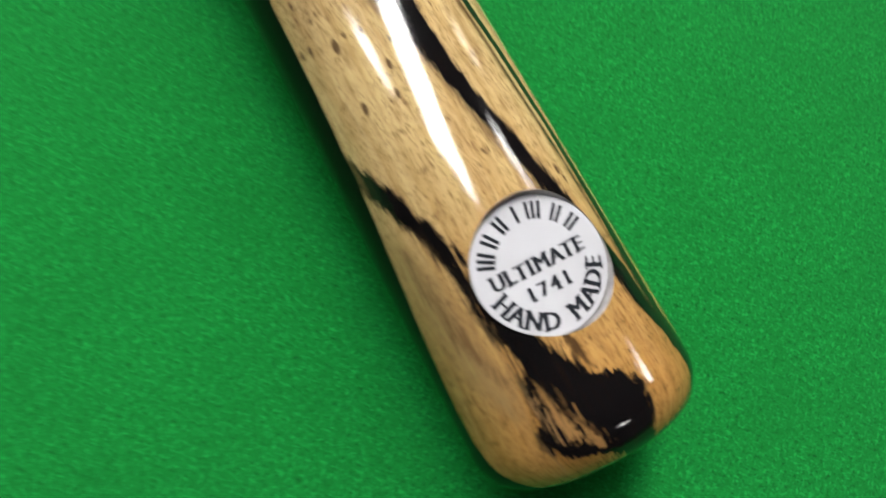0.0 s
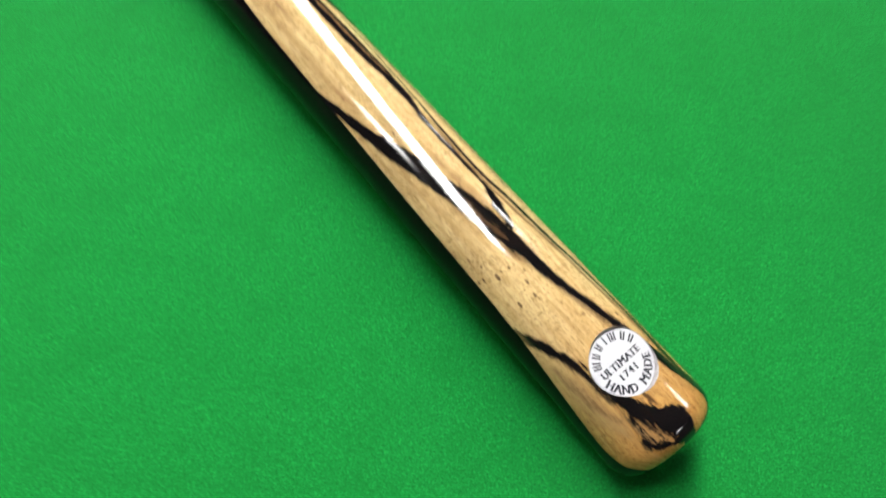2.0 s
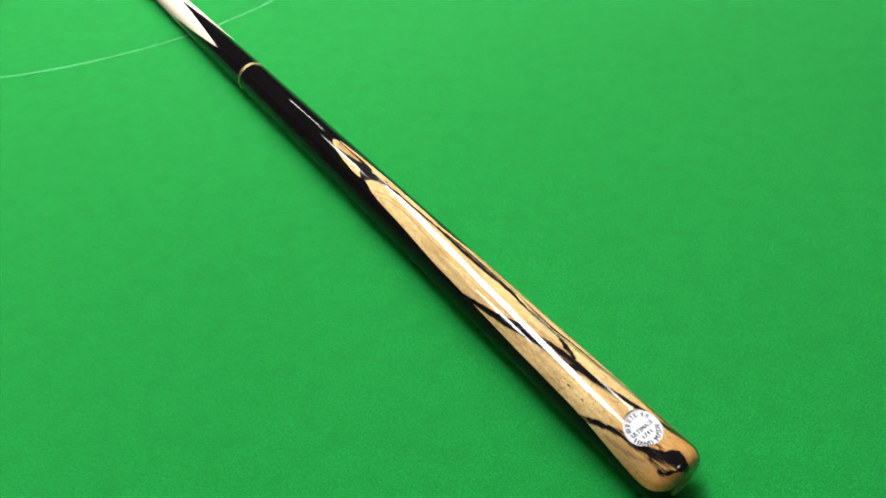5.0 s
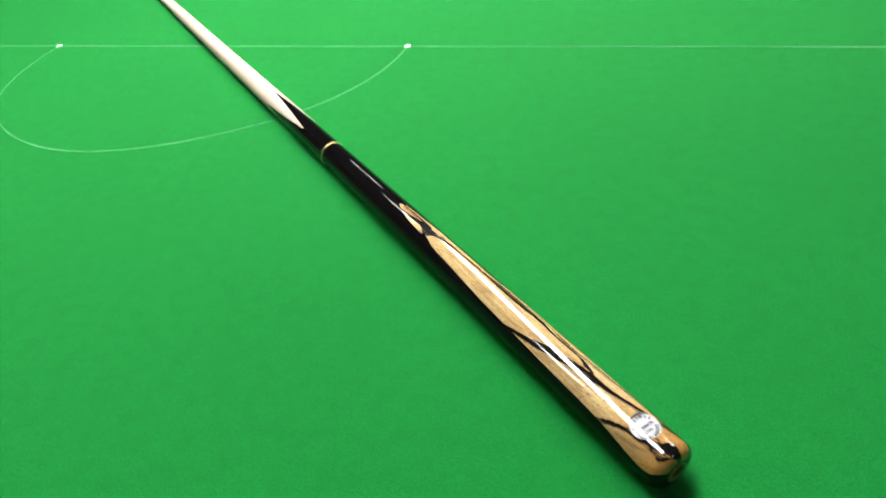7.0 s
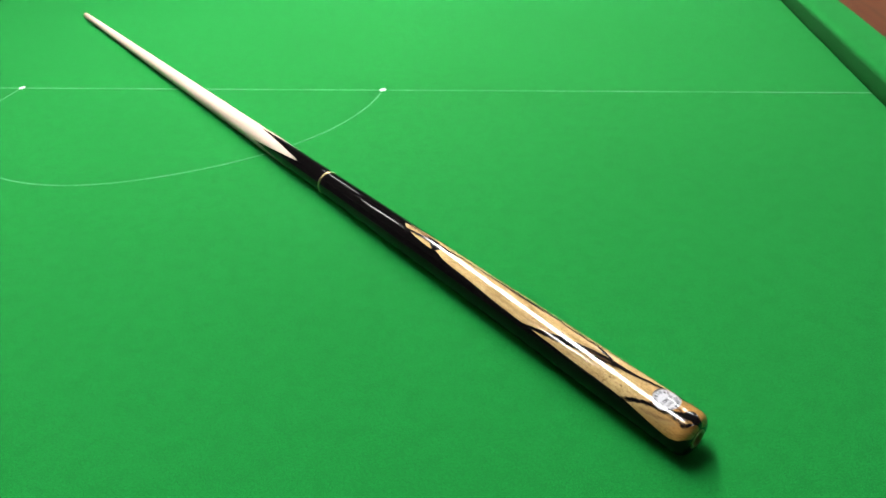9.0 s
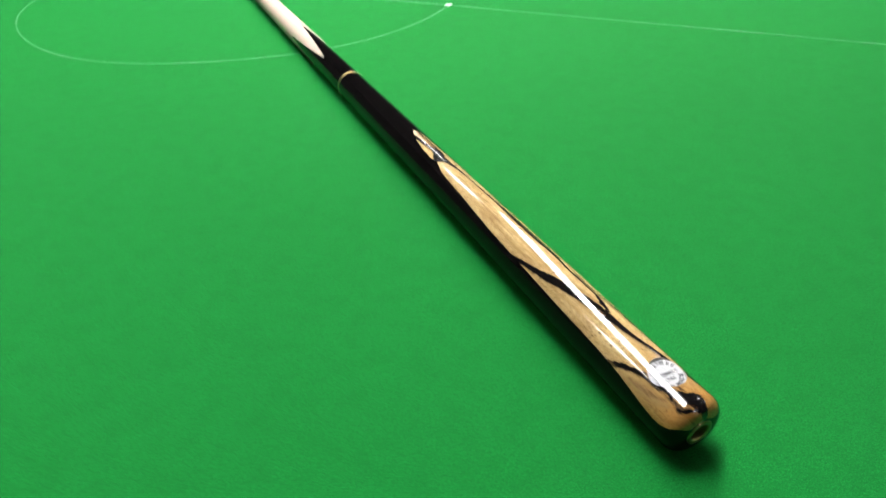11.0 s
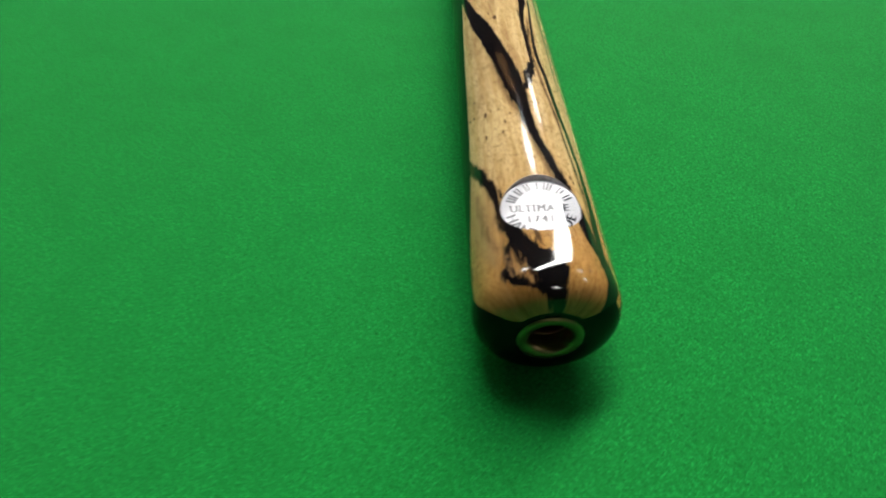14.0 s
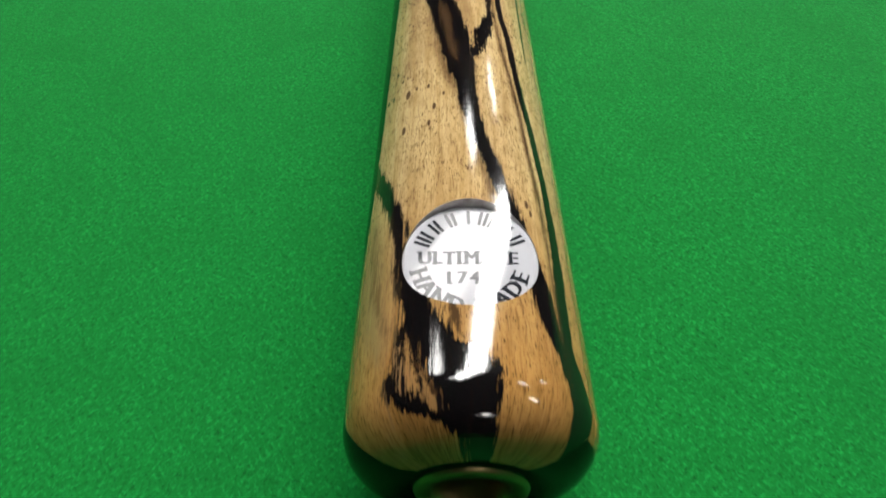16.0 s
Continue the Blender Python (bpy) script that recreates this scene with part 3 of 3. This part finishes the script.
# ---- the table ----
HALF, FAR, BAULK, D_R = 0.889, 3.569, 0.737, 0.292
LEFT, NOSE = 0.785, 0.900
TABLE = pose((HALF - LEFT) / 2, FAR / 2, -0.86)
table = new("snooker_table")
table.matrix_basis = TABLE
tagged(table, "full-size table with bright green baize, raised cushions and reddish-brown wood", "snooker table")


def table_part(name, bm, material, label, smooth=False, m=Matrix.Identity(4)):
    return link(name, bm, material, table, label, smooth, TABLE.inverted() @ m)


table_part("bed", box(-LEFT - 0.05, HALF + 0.05, -0.05, FAR + 0.05, -0.05, 0.0), BAIZE, "flat bed covered in bright green baize")


def cushion(length):
    """A cushion along local y; its nose points to -x, its foot stands at x = 0.0145."""
    bm = bmesh.new()
    prof_c = [(0.0455, 0.001), (0.0145, 0.001), (0.0125, 0.004), (0.0068, 0.018), (0.0030, 0.0265), (0.0012, 0.0302), (0.0003, 0.0330), (0.0, 0.0352), (0.0005, 0.0372), (0.0019, 0.0390), (0.0042, 0.0403), (0.0080, 0.0411), (0.014, 0.0415), (0.0455, 0.0425)]
    ends = [[bm.verts.new((x, y, z)) for x, z in prof_c] for y in (0, length)]
    n = len(prof_c)
    for i in range(n):
        bm.faces.new((ends[0][i], ends[0][(i + 1) % n], ends[1][(i + 1) % n], ends[1][i]))
    bm.faces.new(ends[0])
    bm.faces.new(ends[1][::-1])
    bm.normal_update()
    for e in bm.edges:
        e.smooth = e.calc_face_angle(0) < 0.7
    return bm


def rail(length):
    """The wooden rail behind a cushion, along local y."""
    return box(0.0455, 0.16, -0.1, length + 0.1, -0.06, 0.0405, 0.0015)


for length, m in ((FAR, pose(NOSE, 0, 0)), (FAR, pose(-LEFT, FAR, 0, 0, 0, 180)), (HALF + LEFT, pose(HALF, FAR, 0, 0, 0, 90)), (HALF + LEFT, pose(-LEFT, 0, 0, 0, 0, -90))):
    table_part("cushion", cushion(length), BAIZE, "raised cushion covered in green baize", True, m)
for length, m in ((FAR, pose(NOSE, 0, 0)), (FAR, pose(-LEFT, FAR, 0, 0, 0, 180))):
    table_part("rail", rail(length), RAIL, "reddish-brown wooden rail", False, m)
for length, m in ((HALF + LEFT - 0.1, pose(HALF - 0.05, FAR, 0, 0, 0, 90)), (HALF + LEFT - 0.1, pose(-LEFT + 0.05, 0, 0, 0, 0, -90))):
    table_part("rail", box(0.0455, 0.16, 0.0, length, -0.06, 0.0403, 0.0015), RAIL, "reddish-brown wooden rail", False, m)
table_part("base", box(-LEFT - 0.03, HALF + 0.03, -0.03, FAR + 0.03, -0.86, -0.05), RAIL, "reddish-brown wooden base")

# chalk lines and spots
table_part("baulk_line", box(-LEFT - 0.03, HALF + 0.03, BAULK - 0.0011, BAULK + 0.0011, 0.0, 0.0005), CHALK, "thin white chalk line")
bm = bmesh.new()
last = None
for i in range(121):
    a = math.pi + math.pi * i / 120
    deg = math.degrees(a)
    # drawn by hand: flatter on one side, fuller on the other
    r = D_R - 0.0165 * math.exp(-((deg - 297) / 32) ** 2) + 0.008 * math.exp(-((deg - 215) / 20) ** 2)
    q = [bm.verts.new(((r + d) * math.cos(a), BAULK + (r + d) * math.sin(a), z)) for d, z in ((-0.0009, 0.0), (-0.0009, 0.0004), (0.0009, 0.0004), (0.0009, 0.0))]
    if last:
        for j in range(3):
            bm.faces.new((last[j], last[j + 1], q[j + 1], q[j]))
    last = q
table_part("d_line", bm, CHALK, "thin white chalk half circle")
for x in (-D_R, D_R):
    bm = bmesh.new()
    bmesh.ops.create_cone(bm, cap_ends=True, segments=24, radius1=0.0047, radius2=0.0044, depth=0.0008)
    table_part("spot", bm, SPOT, "small round white spot", False, pose(x, BAULK, 0.0008))

# ---- the room ----
X0, X1, Y0, Y1, Z0, Z1 = -3.2, 3.6, -2.6, 6.4, -0.86, 1.85
tagged(link("floor", box(X0, X1, Y0, Y1, Z0 - 0.1, Z0), CARPET), "dark navy carpet floor", "floor", kind="structure")
tagged(link("ceiling", box(X0, X1, Y0, Y1, Z1, Z1 + 0.1), CEILING_PAINT), "plain dark ceiling", "ceiling", kind="structure")
for name, b in (("wall_west", (X0 - 0.1, X0, Y0, Y1)), ("wall_east", (X1, X1 + 0.1, Y0, Y1)), ("wall_south", (X0, X1, Y0 - 0.1, Y0)), ("wall_north", (X0, X1, Y1, Y1 + 0.1))):
    tagged(link(name, box(*b, Z0, Z1), PLASTER), "plain grey painted wall", "wall", kind="structure")

# long lamp over the table
canopy = new("table_lamp")
canopy.matrix_basis = pose(0.06, 1.47, 1.5)
tagged(canopy, "long white lamp hung over the table", "table lamp")
link("housing", box(-0.18, 0.18, -1.30, 1.56, 0.01, 0.07, 0.008), STEEL, canopy)
link("diffuser", box(-0.13, 0.13, -1.20, 1.46, -0.004, 0.01), CANOPY_LIGHT, canopy)
for y in (-0.9, 0.9):
    link("hanger", box(-0.01, 0.01, y - 0.01, y + 0.01, 0.07, Z1 - 1.5), STEEL, canopy)


def ceiling_light(x, y, w=0.18, d=0.115):
    ob = new("ceiling_light")
    ob.matrix_basis = pose(x, y, Z1)
    tagged(ob, "flat oblong white ceiling light panel, lit", "ceiling light", "ceiling lights")
    link("frame", box(-w - 0.025, w + 0.025, -d - 0.025, d + 0.025, -0.012, 0.0, 0.003), STEEL, ob)
    link("diffuser", box(-w, w, -d, d, -0.017, -0.011), PANEL_LIGHT, ob)
    return ob


for x, y in ((-0.97, 0.22), (-0.97, 2.0), (-1.02, 3.8), (1.32, 2.05), (1.75, 4.7), (2.65, -0.8), (2.65, 1.8)):
    ceiling_light(x, y)
